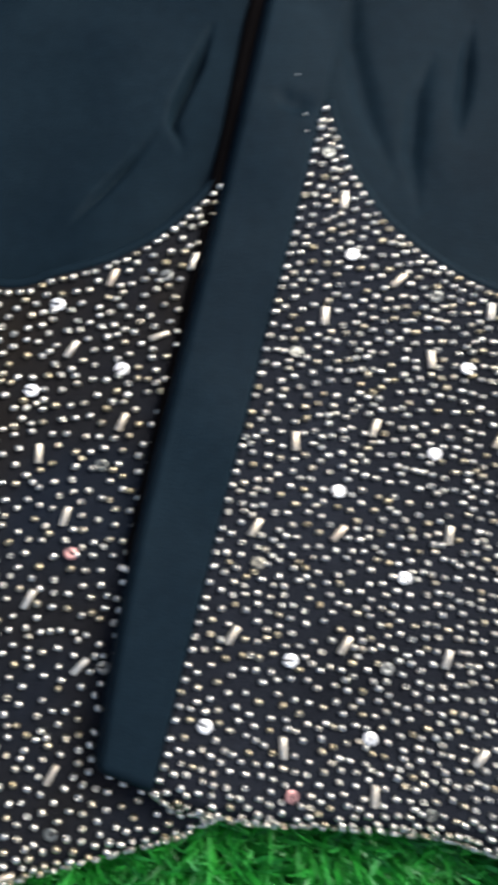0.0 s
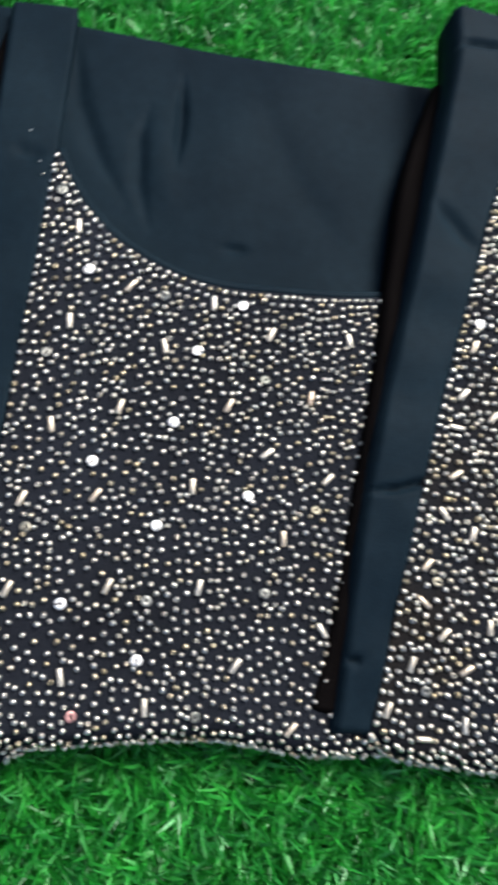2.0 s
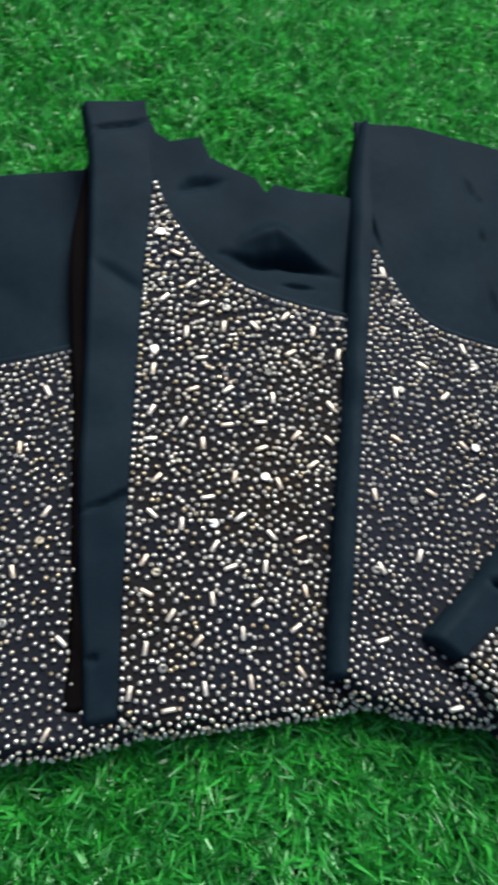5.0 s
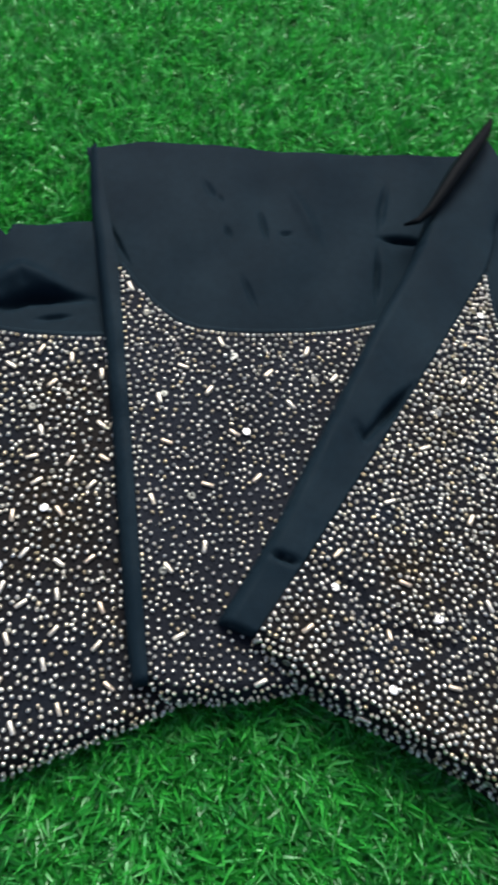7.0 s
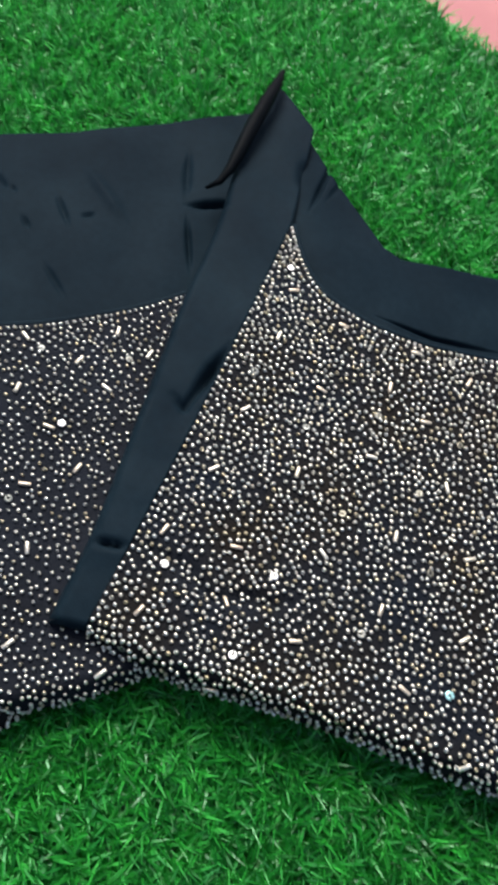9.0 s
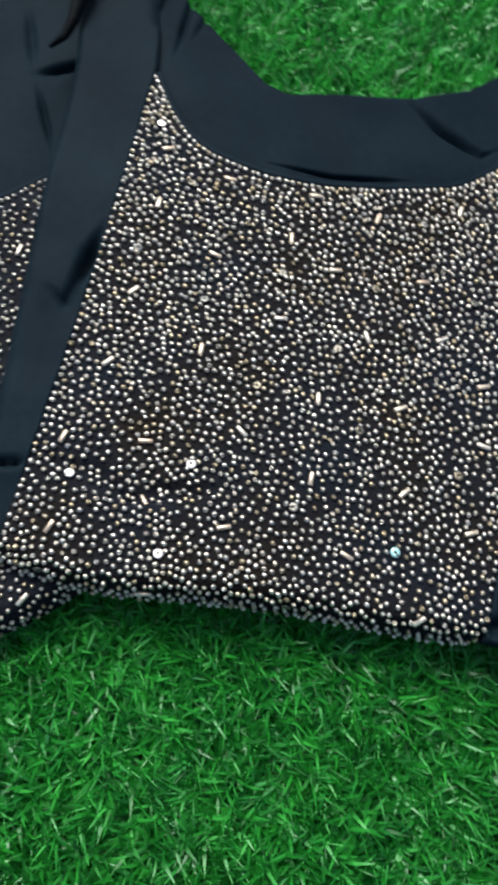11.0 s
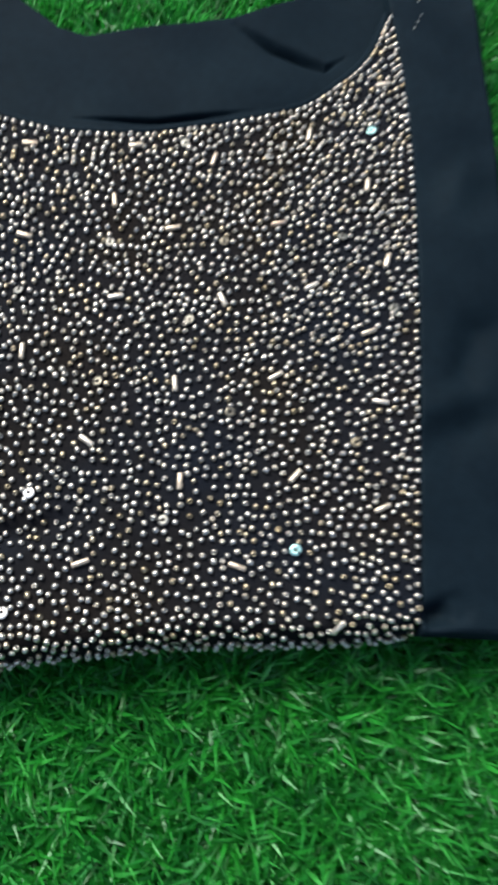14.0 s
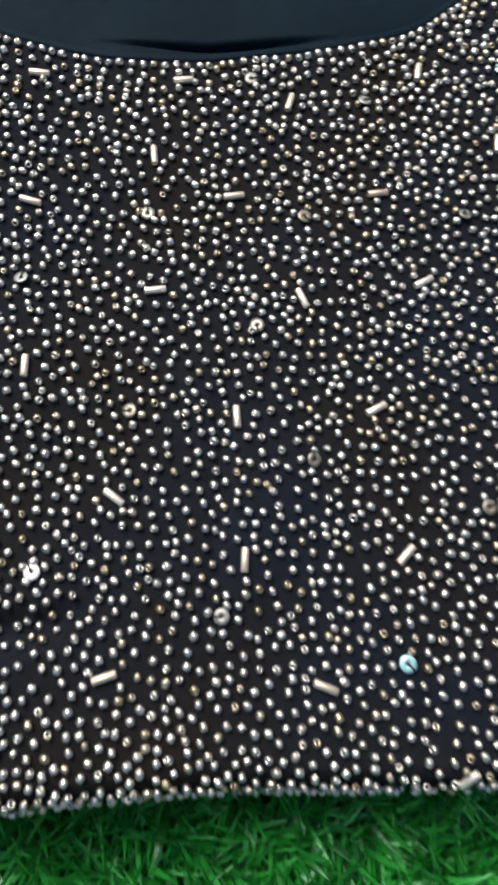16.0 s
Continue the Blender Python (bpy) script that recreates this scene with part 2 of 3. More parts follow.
    def locate(self, x, y, tries=3, aim=None):
        """The s, t of a point of the plan (metres)."""
        aim = aim or (x, y)
        k = np.linspace(0, 1, 161)
        a, b = self.c0.at(k), self.c1.at(k)
        d = b - a
        t = ((x - a[:, 0]) * d[:, 0] + (y - a[:, 1]) * d[:, 1]) / (d ** 2).sum(1)
        miss = np.hypot(a[:, 0] + t * d[:, 0] - x, a[:, 1] + t * d[:, 1] - y)
        i = int(np.argmin(miss))
        s, t = k[i], float(np.clip(t[i], 0.004, 0.996))
        if tries:
            q = self.xy(np.float64(s), np.float64(t))
            return self.locate(x + aim[0] - q[0], y + aim[1] - q[1], tries - 1, aim)
        return s, t


def inside(poly, x, y):
    hit = np.zeros(x.shape, bool)
    px, py = poly[:, 0], poly[:, 1]
    for i in range(len(poly)):
        x0, y0, x1, y1 = px[i - 1], py[i - 1], px[i], py[i]
        if y0 == y1:
            continue
        hit ^= ((y0 > y) != (y1 > y)) & (x < (x1 - x0) * (y - y0) / (y1 - y0) + x0)
    return hit


# ---- bead shapes ----
def ring_template(outer, hole, length, seg=8):
    """A rocaille: a short rounded ring, its hole along x."""
    prof = [(-0.5 * length, hole), (-0.5 * length, hole + 0.55 * (outer - hole)), (-0.30 * length, outer), (0.30 * length, outer), (0.5 * length, hole + 0.55 * (outer - hole)), (0.5 * length, hole)]
    v, f = [], []
    for k in range(seg):
        a = 2 * math.pi * k / seg
        v += [(x, r * math.cos(a), r * math.sin(a)) for x, r in prof]
    m = len(prof)
    for k in range(seg):
        for j in range(m):
            f.append([k * m + j, k * m + (j + 1) % m, ((k + 1) % seg) * m + (j + 1) % m, ((k + 1) % seg) * m + j])
    return np.array(v), f


def tube_template(outer, hole, length, seg=10):
    prof = [(-0.5 * length, hole), (-0.5 * length, outer * 0.88), (-0.47 * length, outer), (0.47 * length, outer), (0.5 * length, outer * 0.88), (0.5 * length, hole)]
    v, f = [], []
    for k in range(seg):
        a = 2 * math.pi * k / seg
        v += [(x, r * math.cos(a), r * math.sin(a)) for x, r in prof]
    m = len(prof)
    for k in range(seg):
        for j in range(m):
            f.append([k * m + j, k * m + (j + 1) % m, ((k + 1) % seg) * m + (j + 1) % m, ((k + 1) % seg) * m + j])
    return np.array(v), f


def sequin_template(radius, seg=20):
    """A thin, nearly flat disc with a small hole."""
    prof = [(0.00022, 0.00034), (0.00016, 0.55 * radius), (0.00024, radius), (0.00034, radius), (0.00026, 0.55 * radius), (0.00032, 0.00034)]
    v, f = [], []
    for k in range(seg):
        a = 2 * math.pi * k / seg
        v += [(r * math.cos(a), r * math.sin(a), z) for z, r in prof]
    m = len(prof)
    for k in range(seg):
        for j in range(m):
            f.append([k * m + j, ((k + 1) % seg) * m + j, ((k + 1) % seg) * m + (j + 1) % m, k * m + (j + 1) % m])
    return np.array(v), f


RING = ring_template(0.00099, 0.00047, 0.00182)
BEAD_MESH = mesh_from("seed_bead", *RING)
BEAD_MESH.materials.append(BEAD)
TUBE_MESH = mesh_from("bugle_bead", *tube_template(0.00092, 0.0004, 0.0054))
TUBE_MESH.materials.append(BUGLE)


def sequin_mesh(name, radius, material):
    """The disc, and the black stitch that holds it: a short thread from the hole over the rim."""
    v, f = sequin_template(radius)
    n = len(f)
    w, m = 0.00022, 6
    run = [(-0.00020, 0.00005), (-0.0001, 0.00048), (0.35 * radius, 0.00052), (0.92 * radius, 0.00050), (1.08 * radius, 0.0001)]
    ring = [(x, w * (1.5 if k < 2 else 1.0) * math.cos(2 * math.pi * j / m), z + 0.7 * w * math.sin(2 * math.pi * j / m)) for k, (x, z) in enumerate(run) for j in range(m)]
    base = len(v)
    f = f + [[base + k * m + j, base + (k + 1) * m + j, base + (k + 1) * m + (j + 1) % m, base + k * m + (j + 1) % m] for k in range(len(run) - 1) for j in range(m)]
    me = mesh_from(name, np.vstack([v, ring]), f)
    me.materials.append(material)
    me.materials.append(THREAD)
    for poly in me.polygons[n:]:
        poly.material_index = 1
    return me


SEQUIN_MESH = sequin_mesh("sequin", 0.00185, GLINT_FOIL)
DULL_MESH = sequin_mesh("dull_sequin", 0.0018, DULL)
RED_GLINT_MESH = sequin_mesh("red_glint_sequin", 0.0018, RED_GLINT)
AQUA_MESH = sequin_mesh("aqua_sequin", 0.0019, AQUA)


def upright(normal, spin, tip=0.0, lean=0.0):
    """A turn whose z is the normal, spun round it and tipped off it."""
    q = Vector((0, 0, 1)).rotation_difference(Vector(normal))
    return q.to_matrix() @ Euler((lean, tip, spin), "XYZ").to_matrix()


def scatter(sheet, gap, near_neck, seed, taken):
    """Bead places over a sheet (s, t), no two nearer than the gap: first a row along the neck and the sides, then the field."""
    rng = np.random.RandomState(seed)
    cell = 0.0022
    grid, got = {}, []

    def free(x, y, r):
        i, j = int(x / cell), int(y / cell)
        k = int(r / cell) + 1
        for a in range(i - k, i + k + 1):
            for b in range(j - k, j + k + 1):
                for px, py, pr in grid.get((a, b), ()):
                    if (px - x) ** 2 + (py - y) ** 2 < (min(r, 0.5 * (r + pr)) if pr < 0.0045 else pr) ** 2 * 1.0:
                        return False
        return True

    def put(x, y, r, s, t):
        grid.setdefault((int(x / cell), int(y / cell)), []).append((x, y, r))
        got.append((s, t))

    for x, y, r in taken:
        grid.setdefault((int(x / cell), int(y / cell)), []).append((x, y, r))
    n = int(sheet.c1.length / 0.0031)
    for k in range(n):
        s = (k + 0.5 + rng.uniform(-0.15, 0.15)) / n
        across = float(np.linalg.norm(sheet.c0.at(s) - sheet.c1.at(s)))
        t = 1 - (0.0016 + rng.uniform(0, 0.0006)) / across
        x, y = sheet.xy(s, t)
        if free(x, y, 0.0020):
            put(x, y, 0.0020, s, t)
    for side in sheet.sides:
        across = float(np.linalg.norm(sheet.c0.at(side) - sheet.c1.at(side)))
        n = int(across / 0.0036)
        for k in range(n):
            t = (k + 0.5 + rng.uniform(-0.2, 0.2)) / n
            wide = sheet.c0.length * (1 - t) + sheet.c1.length * t
            s = abs(side - (0.0012 + rng.uniform(0, 0.0007)) / wide)
            x, y = sheet.xy(s, t)
            if free(x, y, 0.0020):
                put(x, y, 0.0020, s, t)
    for d, gap_along in ((0.0003, 0.0046), (0.0010, 0.0040), (0.0019, 0.0042)):
        n = int(sheet.c0.length / gap_along)
        for k in range(n):
            s = (k + rng.uniform(0.2, 0.8)) / n
            t = d / float(np.linalg.norm(sheet.c0.at(s) - sheet.c1.at(s)))
            x, y = sheet.xy(s, t)
            put(x, y, 0.0020, s, t)
    tries = int(100 * sheet.c0.length * 0.16 / gap ** 2)
    S, T = rng.uniform(0.004, 0.996, tries), rng.uniform(0.001, 0.992, tries)
    XY = sheet.xy(S, T)
    A = np.linalg.norm(sheet.c0.at(S) - sheet.c1.at(S), axis=-1)
    fade = np.clip(A * (1 - T) / 0.045, 0, 1)
    edge = np.clip(A * T / 0.012, 0.0, 1)
    R = gap * (near_neck + (1 - near_neck) * fade) * (0.68 + 0.32 * edge) * (0.88 + 0.12 * np.clip(A * T / 0.05, 0, 1)) * rng.uniform(1.03, 1.24, tries)
    half = tries // 2
    for k in range(half):
        if free(XY[k, 0], XY[k, 1], R[k]):
            put(XY[k, 0], XY[k, 1], R[k], S[k], T[k])
    # beads sewn close beside another, in pairs and small knots
    left = int(0.17 * len(got))
    for k in range(half, tries):
        if left and free(XY[k, 0], XY[k, 1], 0.0021):
            put(XY[k, 0], XY[k, 1], 0.0021, S[k], T[k])
            left -= 1
    return np.array(got)


def place(name, mesh, parent, p, turn, label=""):
    ob = new(name, mesh)
    ob.parent = parent
    ob.matrix_world = Matrix.Translation(p) @ turn.to_4x4()
    return tagged(ob, label)


def embroider(panel, sheet, gap, near_neck, seed, bugles, bright, dull, odd, bead=1.0):
    """Seed beads, bugle beads and sequins sewn on a panel: places in millimetres of the plan, angles in degrees."""
    rng = random.Random(seed)
    taken = []
    for x, y, a in bugles:
        c, s = math.cos(radians(a)), math.sin(radians(a))
        for k in (-0.0019, 0.0, 0.0019):
            taken.append((x / 1000 + k * c, y / 1000 + k * s, 0.0021))
    taken += [(x / 1000, y / 1000, 0.0026) for x, y in bright + dull]
    for x, y, a in bugles:
        s, t = sheet.locate(x / 1000, y / 1000)
        p, nrm = sheet.frame_at(np.float64(s), np.float64(t))
        turn = upright(nrm, radians(a), rng.uniform(-0.06, 0.06))
        place("bugle_bead", TUBE_MESH, panel, Vector(p) + 0.0008 * Vector(nrm), turn)
    for k, (x, y) in enumerate(bright + dull):
        s, t = sheet.locate(x / 1000, y / 1000)
        p, nrm = sheet.frame_at(np.float64(s), np.float64(t))
        shiny = k < len(bright)
        tilt = 0.10 if shiny else 0.28
        turn = upright(nrm, rng.uniform(0, 6.28), rng.uniform(-tilt, tilt), rng.uniform(-tilt, tilt))
        place("sequin", odd.get(k, SEQUIN_MESH if shiny else DULL_MESH), panel, Vector(p) + 0.0009 * Vector(nrm), turn)
    got = scatter(sheet, gap, near_neck, seed, taken)
    P, N = sheet.frame_at(got[:, 0], got[:, 1])
    mid = P.mean(0)
    order = np.argsort(((P - mid) ** 2).sum(1))
    verts, faces, base = [], [], 0
    shape = RING[0]
    for rank, i in enumerate(order):
        spin = rng.uniform(0, 6.28)
        tip = rng.choice((0.0, 0.0, 0.25, 0.7, 1.1)) * rng.choice((-1, 1)) + rng.uniform(-0.3, 0.3)
        turn = upright(N[i], spin, tip)
        at = Vector(P[i]) + rng.uniform(0.0005, 0.0009) * Vector(N[i])
        size = bead * rng.uniform(0.86, 1.06)
        if rank < 300:
            place("seed_bead", BEAD_MESH, panel, at, turn @ Matrix.Diagonal((size, size, size)))
        else:
            verts.append(shape @ (np.array(turn).T * size) + np.array(at))
            faces += [[v + base for v in f] for f in RING[1]]
            base += len(shape)
    rest = part("bead_field", mesh_from("bead_field", np.vstack(verts), faces), BEADS, panel, "small champagne gold seed beads sewn on")
    tagged(rest, kind="stuff")
    return len(got)


# ---- where bugle beads and sequins are sewn, in millimetres of the plan and degrees ----
BUGLES_ONE = [(94.6, 79.9, 72), (117.2, 87.1, 76), (85.1, 58.3, 62), (109.6, 64.5, 26), (101.3, 39.4, 71), (79.1, 28.8, 94), (89.5, 12.4, 76), (80.9, -10.1, 66), (96.7, -26.6, 49), (92.7, -54.5, 65), (107, -0.7, -16), (82.6, -80.1, 12)]
BRIGHT_ONE = [(81.2, 70.6), (99.9, 54.1), (75.3, 45.7)]
DULL_ONE = [(97.6, 27.1), (90.7, 2.6), (109.6, 82.1), (94, -68.9), (103.1, -26.5)]
BUGLES_TWO = [(158.7, 109.3, 90), (175.8, 87.4, 48), (154.6, 74, 89), (186.7, 65.3, -81), (205.8, 82.2, 88), (226.9, 70.6, 63), (257.3, 68.7, -82), (172.2, 43.3, 70), (148.5, 37.5, -85), (208.4, 43.7, 59), (239.2, 46.3, 76), (220.6, 26.3, 34), (243.2, 16.5, 41), (139.9, 13.2, 62), (162.7, 13.5, 50), (195.1, 15.4, 86), (225.2, -3.5, 87), (136.1, -14.9, 61), (166, -15.9, 59), (195.8, -18.2, 73), (151.3, -42.5, -84), (176.4, -53.8, 89), (206.6, -43.8, 50), (223.5, -65.2, 43), (237.3, -35, -61)]
BRIGHT_TWO = [(161.9, 93.2), (198.4, 63.9), (189, 37.8), (161.6, 24.9), (213, 11.6), (182.6, 2.7), (151.4, -20.4), (130.1, -37.6), (216.4, 81.6), (175.2, -39.5)]
DULL_TWO = [(188.3, 84.1), (140.6, 4), (217.3, -21.5), (178.8, -21.4), (192.9, -58.2), (153.5, -54.2), (147.4, 62.3), (222.9, 53.1), (238.6, 5.7), (152.7, 123.1)]
BUGLES_THREE = [(316.7, 95.1, 27), (330.3, 99.4, 22), (333.5, 88.8, 11), (321.7, 77, 66), (338.7, 75.9, 65), (352.9, 73.3, -62), (369.1, 74.3, 33), (379.7, 63.9, 63), (364.9, 56.5, 14), (302.1, 63.2, 63), (331.1, 46.3, 19), (350.1, 37.4, -107), (307.6, 36.6, 43), (296.2, 45.4, 44), (325.8, 30.6, -8), (353.9, 17.9, 31), (312.8, 25.2, -105), (321, 7.4, 60), (339, -0.8, -87), (289.5, 15.8, 28), (367.8, 11.8, -62), (307.5, 2.1, -9), (283.6, 1.9, -61), (293.7, -5.6, 66), (303.9, -18.2, 40), (317.9, -9.8, 20), (328.3, -20.9, -66)]
BUGLES_THREE_B = [(340.2, -26.1, 9), (307.5, -28.4, 4), (321.6, -32.5, 66), (275.3, -15.4, 42), (273, -28, -46), (313.6, -45.1, 18), (334.6, -47.1, -97), (278.9, -39.1, 40), (304, -54.6, -106), (325.5, -59.6, 17), (286.4, -51.7, 29), (266.3, -47.9, 66), (283.5, -69.3, -100), (301, -72.9, -101), (256.3, -61.6, 62), (267.8, -71.9, -9), (322.3, -76.2, -71), (387.5, 50.6, 62), (374.4, 27.2, -73), (357.1, 3.2, 16), (324.5, 63.6, -6), (315.8, 50.3, 4), (292.1, 33, -13), (340.9, 27.9, -13), (329, 115.6, -39), (337.7, 16.3, 2), (296.5, -38.2, -100)]
BRIGHT_THREE = [(325.4, 127.6), (305.6, 72.3), (333.6, 3.9), (306.9, -9.4)]
DULL_THREE = [(352.2, 49.7), (278, -21.3), (270, -56.9), (343.8, 84.3)]
BUGLES_FOUR = [(423.1, 82.4, -94), (446, 35, -95), (422, 32, -51), (456.7, 9.2, 12), (426.6, 14.6, 27), (458, -10.9, -79), (403.1, 22.4, -107), (395.4, 1.6, -51), (425.3, -10, -62), (422.8, -34.6, 14), (400, -25.3, -46), (375.7, -19, -101), (384.4, -49.3, 53), (365.9, -48.8, -81), (354.9, -75.1, -3), (374, -108.4, -5), (482.9, 9.4, 37), (485.7, -9.3, 19)]
BRIGHT_FOUR = [(430.1, -12)]
DULL_FOUR = [(422.2, 65.7), (447.8, 24.6), (391.7, -26.7), (363.5, -48.8), (476, -5.3), (406.5, 23)]
BUGLES_FIVE = [(562.9, -32.6, -41), (537.4, -47.7, 24), (567, -64, -66), (583.4, -98.4, -54), (559, -103, 31), (531.9, -81.1, -77), (497, -64.5, -15), (465.6, -76.8, -16), (492, -103.5, 26), (524.5, -121.5, -55), (557.7, -127, -54), (591.1, -127.9, 10), (617.2, -155.3, 16), (575.9, -159.8, -54), (557.5, -181.2, -34), (605.5, -184.3, 19), (538.5, -155.5, -130), (503.5, -154.5, 30), (473.4, -137.3, -102), (448, -109.6, -55), (519.7, -182.6, -35), (548.7, -205.7, -45), (579, -202.7, 6), (526.2, -218.9, -77), (490.3, -202.2, -17), (473.5, -170, 23), (429.3, -123.1, -119)]
BUGLES_FIVE_B = [(430.7, -83.3, 10), (400.7, -101.5, 3), (438.7, -154.6, -46), (456.7, -197.3, -86), (492.5, -232.1, -41), (453.6, -233.4, -10), (402.2, -143.3, -51), (653.4, -172.9, -61), (578.3, -202.5, 9)]
BRIGHT_FIVE = [(571.9, -21.9), (592.5, -114.8), (420.4, -94), (416.2, -140.2), (468.9, -212.1), (451.4, -130.3), (629.9, -176.7)]
DULL_FIVE = [(542.9, -109.2), (554.2, -51), (511.9, -90), (514.2, -53.8), (526.9, -148.6), (493.4, -130.9), (501.8, -175.4), (460.2, -170.4), (601.6, -147.2), (387.3, -108.1), (560.4, -146.2), (561.4, -211.2), (509.6, -217.2), (429.9, -190.2), (453.1, -242), (580.8, -184)]


# ---- blouses ----
LAID = []          # outlines of all cloth, to keep the grass from growing through it


def blouse(label, plane, seed, bottom, neck, hem, band_left=None, band_right=None, far_band=None, sides=(0.0,), gap=0.0035, near_neck=0.8,
           bugles=(), bright=(), dull=(), panel_creases=(), band_creases=(), facing_creases=(), facing_waves=0.0007, facing_lift=-0.004, hem_smooth=False, ramp=0.12, ground=None, bows=(), odd=None, side_roll=(0.006, 0.0085), bead=1.0):
    """A folded blouse front: beaded panel, plain side bands, and the lining that shows through the neck."""
    thing = tagged(new("blouse"), label, "blouse", "beaded black blouses in a fan")
    thing.location = (bottom[0][0] / 1000, bottom[0][1] / 1000, 0.012)
    bpy.context.view_layer.update()

    def under(name, sheet, ns, nt, material, tag=""):
        LAID.append(sheet.outline())
        ob = part(name, sheet.mesh(name, ns, nt), material, thing, tag)
        ob.matrix_parent_inverse = Matrix.Translation(-thing.location)
        return ob

    sheet = Sheet(Curve(bottom), Curve(neck), plane, rolls={"t0": (0.008, None)}, creases=panel_creases, waves=0.0004, seed=seed, ramp=ramp, bows=bows)
    sheet.sides = sides
    panel = under("front_panel", sheet, 110, 80, ground or GROUND_CLOTH, "black cloth panel sewn all over with beads")
    # the rim of the neck, a narrow turned edge above the last row of beads
    rim_out = Curve(neck).p
    step = np.gradient(rim_out, axis=0)
    side = np.stack([-step[:, 1], step[:, 0]], -1)
    side /= np.linalg.norm(side, axis=1, keepdims=True)
    rim = Sheet(Curve(rim_out * 1000, False), Curve((rim_out + 0.0032 * side) * 1000, False), plane, lift=0.0, rolls={"t1": (0.0016, 0.0028)}, waves=0.0004, seed=seed, thick=0.003)
    under("neck_rim", rim, 80, 4, BAND, "narrow black turned neck edge")
    for edge in ((band_left, "t0"), (far_band, "t1")):
        if not edge[0]:
            continue
        c0, c1 = edge[0]
        seam = [tuple(1000 * v) for v in sheet.xy(np.full(24, 0.0 if edge[1] == "t0" else 1.0), np.linspace(0, 1, 24))]
        if edge[1] == "t0":
            a, b = Curve(c0), Curve(seam + [c1[-1]], False)
        else:
            a, b = Curve(seam + [c0[-1]], False), Curve(c1)
        rolls = {edge[1]: side_roll if edge[1] == "t0" else (0.004, 0.009), "s0": (0.004, 0.0065)}
        strip = Sheet(a, b, plane, lift=0.0006, rolls=rolls, creases=[(1.6 * w, 1.5 * d, p) for w, d, p in band_creases], waves=0.0011, wave_size=0.042, seed=seed + 3, thick=0.008)
        under("side_band", strip, 200, 26, BAND, "plain black silk side band")
    neck_line, hem_line = np.array(neck, float), np.array(hem, float)
    for line in (neck_line, hem_line):
        line[0] += 4.0 * (line[0] - line[1] if line is hem_line else hem_line[0] - hem_line[1]) / np.linalg.norm(hem_line[0] - hem_line[1])
    back = Sheet(Curve(neck_line), Curve(hem_line, hem_smooth), plane, lift=facing_lift, rolls={"t1": (0.003, 0.003)}, creases=facing_creases,
                 waves=1.5 * facing_waves, wave_size=0.055, seed=seed + 7, thick=0.005)
    under("lining", back, 200, 100, FACING, "black lining behind the round neck opening")
    embroider(panel, sheet, gap, near_neck, seed + 11, list(bugles), list(bright), list(dull), odd or {}, bead)
    return thing


def widened(line, by, toward):
    """A line of the plan moved sideways by so many millimetres."""
    p = np.array(line, float)
    step = np.gradient(p, axis=0)
    side = np.stack([-step[:, 1], step[:, 0]], -1)
    side /= np.linalg.norm(side, axis=1, keepdims=True)
    return [tuple(v) for v in p + by * toward * side]


blouse("folded black blouse with champagne beads under its neighbour", (0.0341, 0.005, 0.05, 0.108, 0.042), 101,
       bottom=[(-40, -112), (0, -106), (40, -96.5), (80, -85.4), (109, -76.9), (124.5, -72.4), (139.7, -65.8), (165, -60)],
       neck=[(-25, 120), (0, 92), (30, 78), (64, 74.1), (79, 79), (94, 85.3), (109, 96.3), (124, 114.3), (140, 136)],
       hem=[(-30, 215), (40, 212), (90, 208), (142, 204)], sides=(), gap=0.0032, near_neck=0.86, bead=0.92,
       odd={4: RED_GLINT_MESH}, bugles=BUGLES_ONE, bright=BRIGHT_ONE, dull=DULL_ONE,
       facing_creases=[(0.0022, 0.0030, [(115.5, 164.1), (112.4, 150.8), (108.3, 139.4), (106.6, 131.2), (110.1, 124)]),
                       (0.0016, 0.0014, [(101.9, 127), (79.8, 94.7)])])

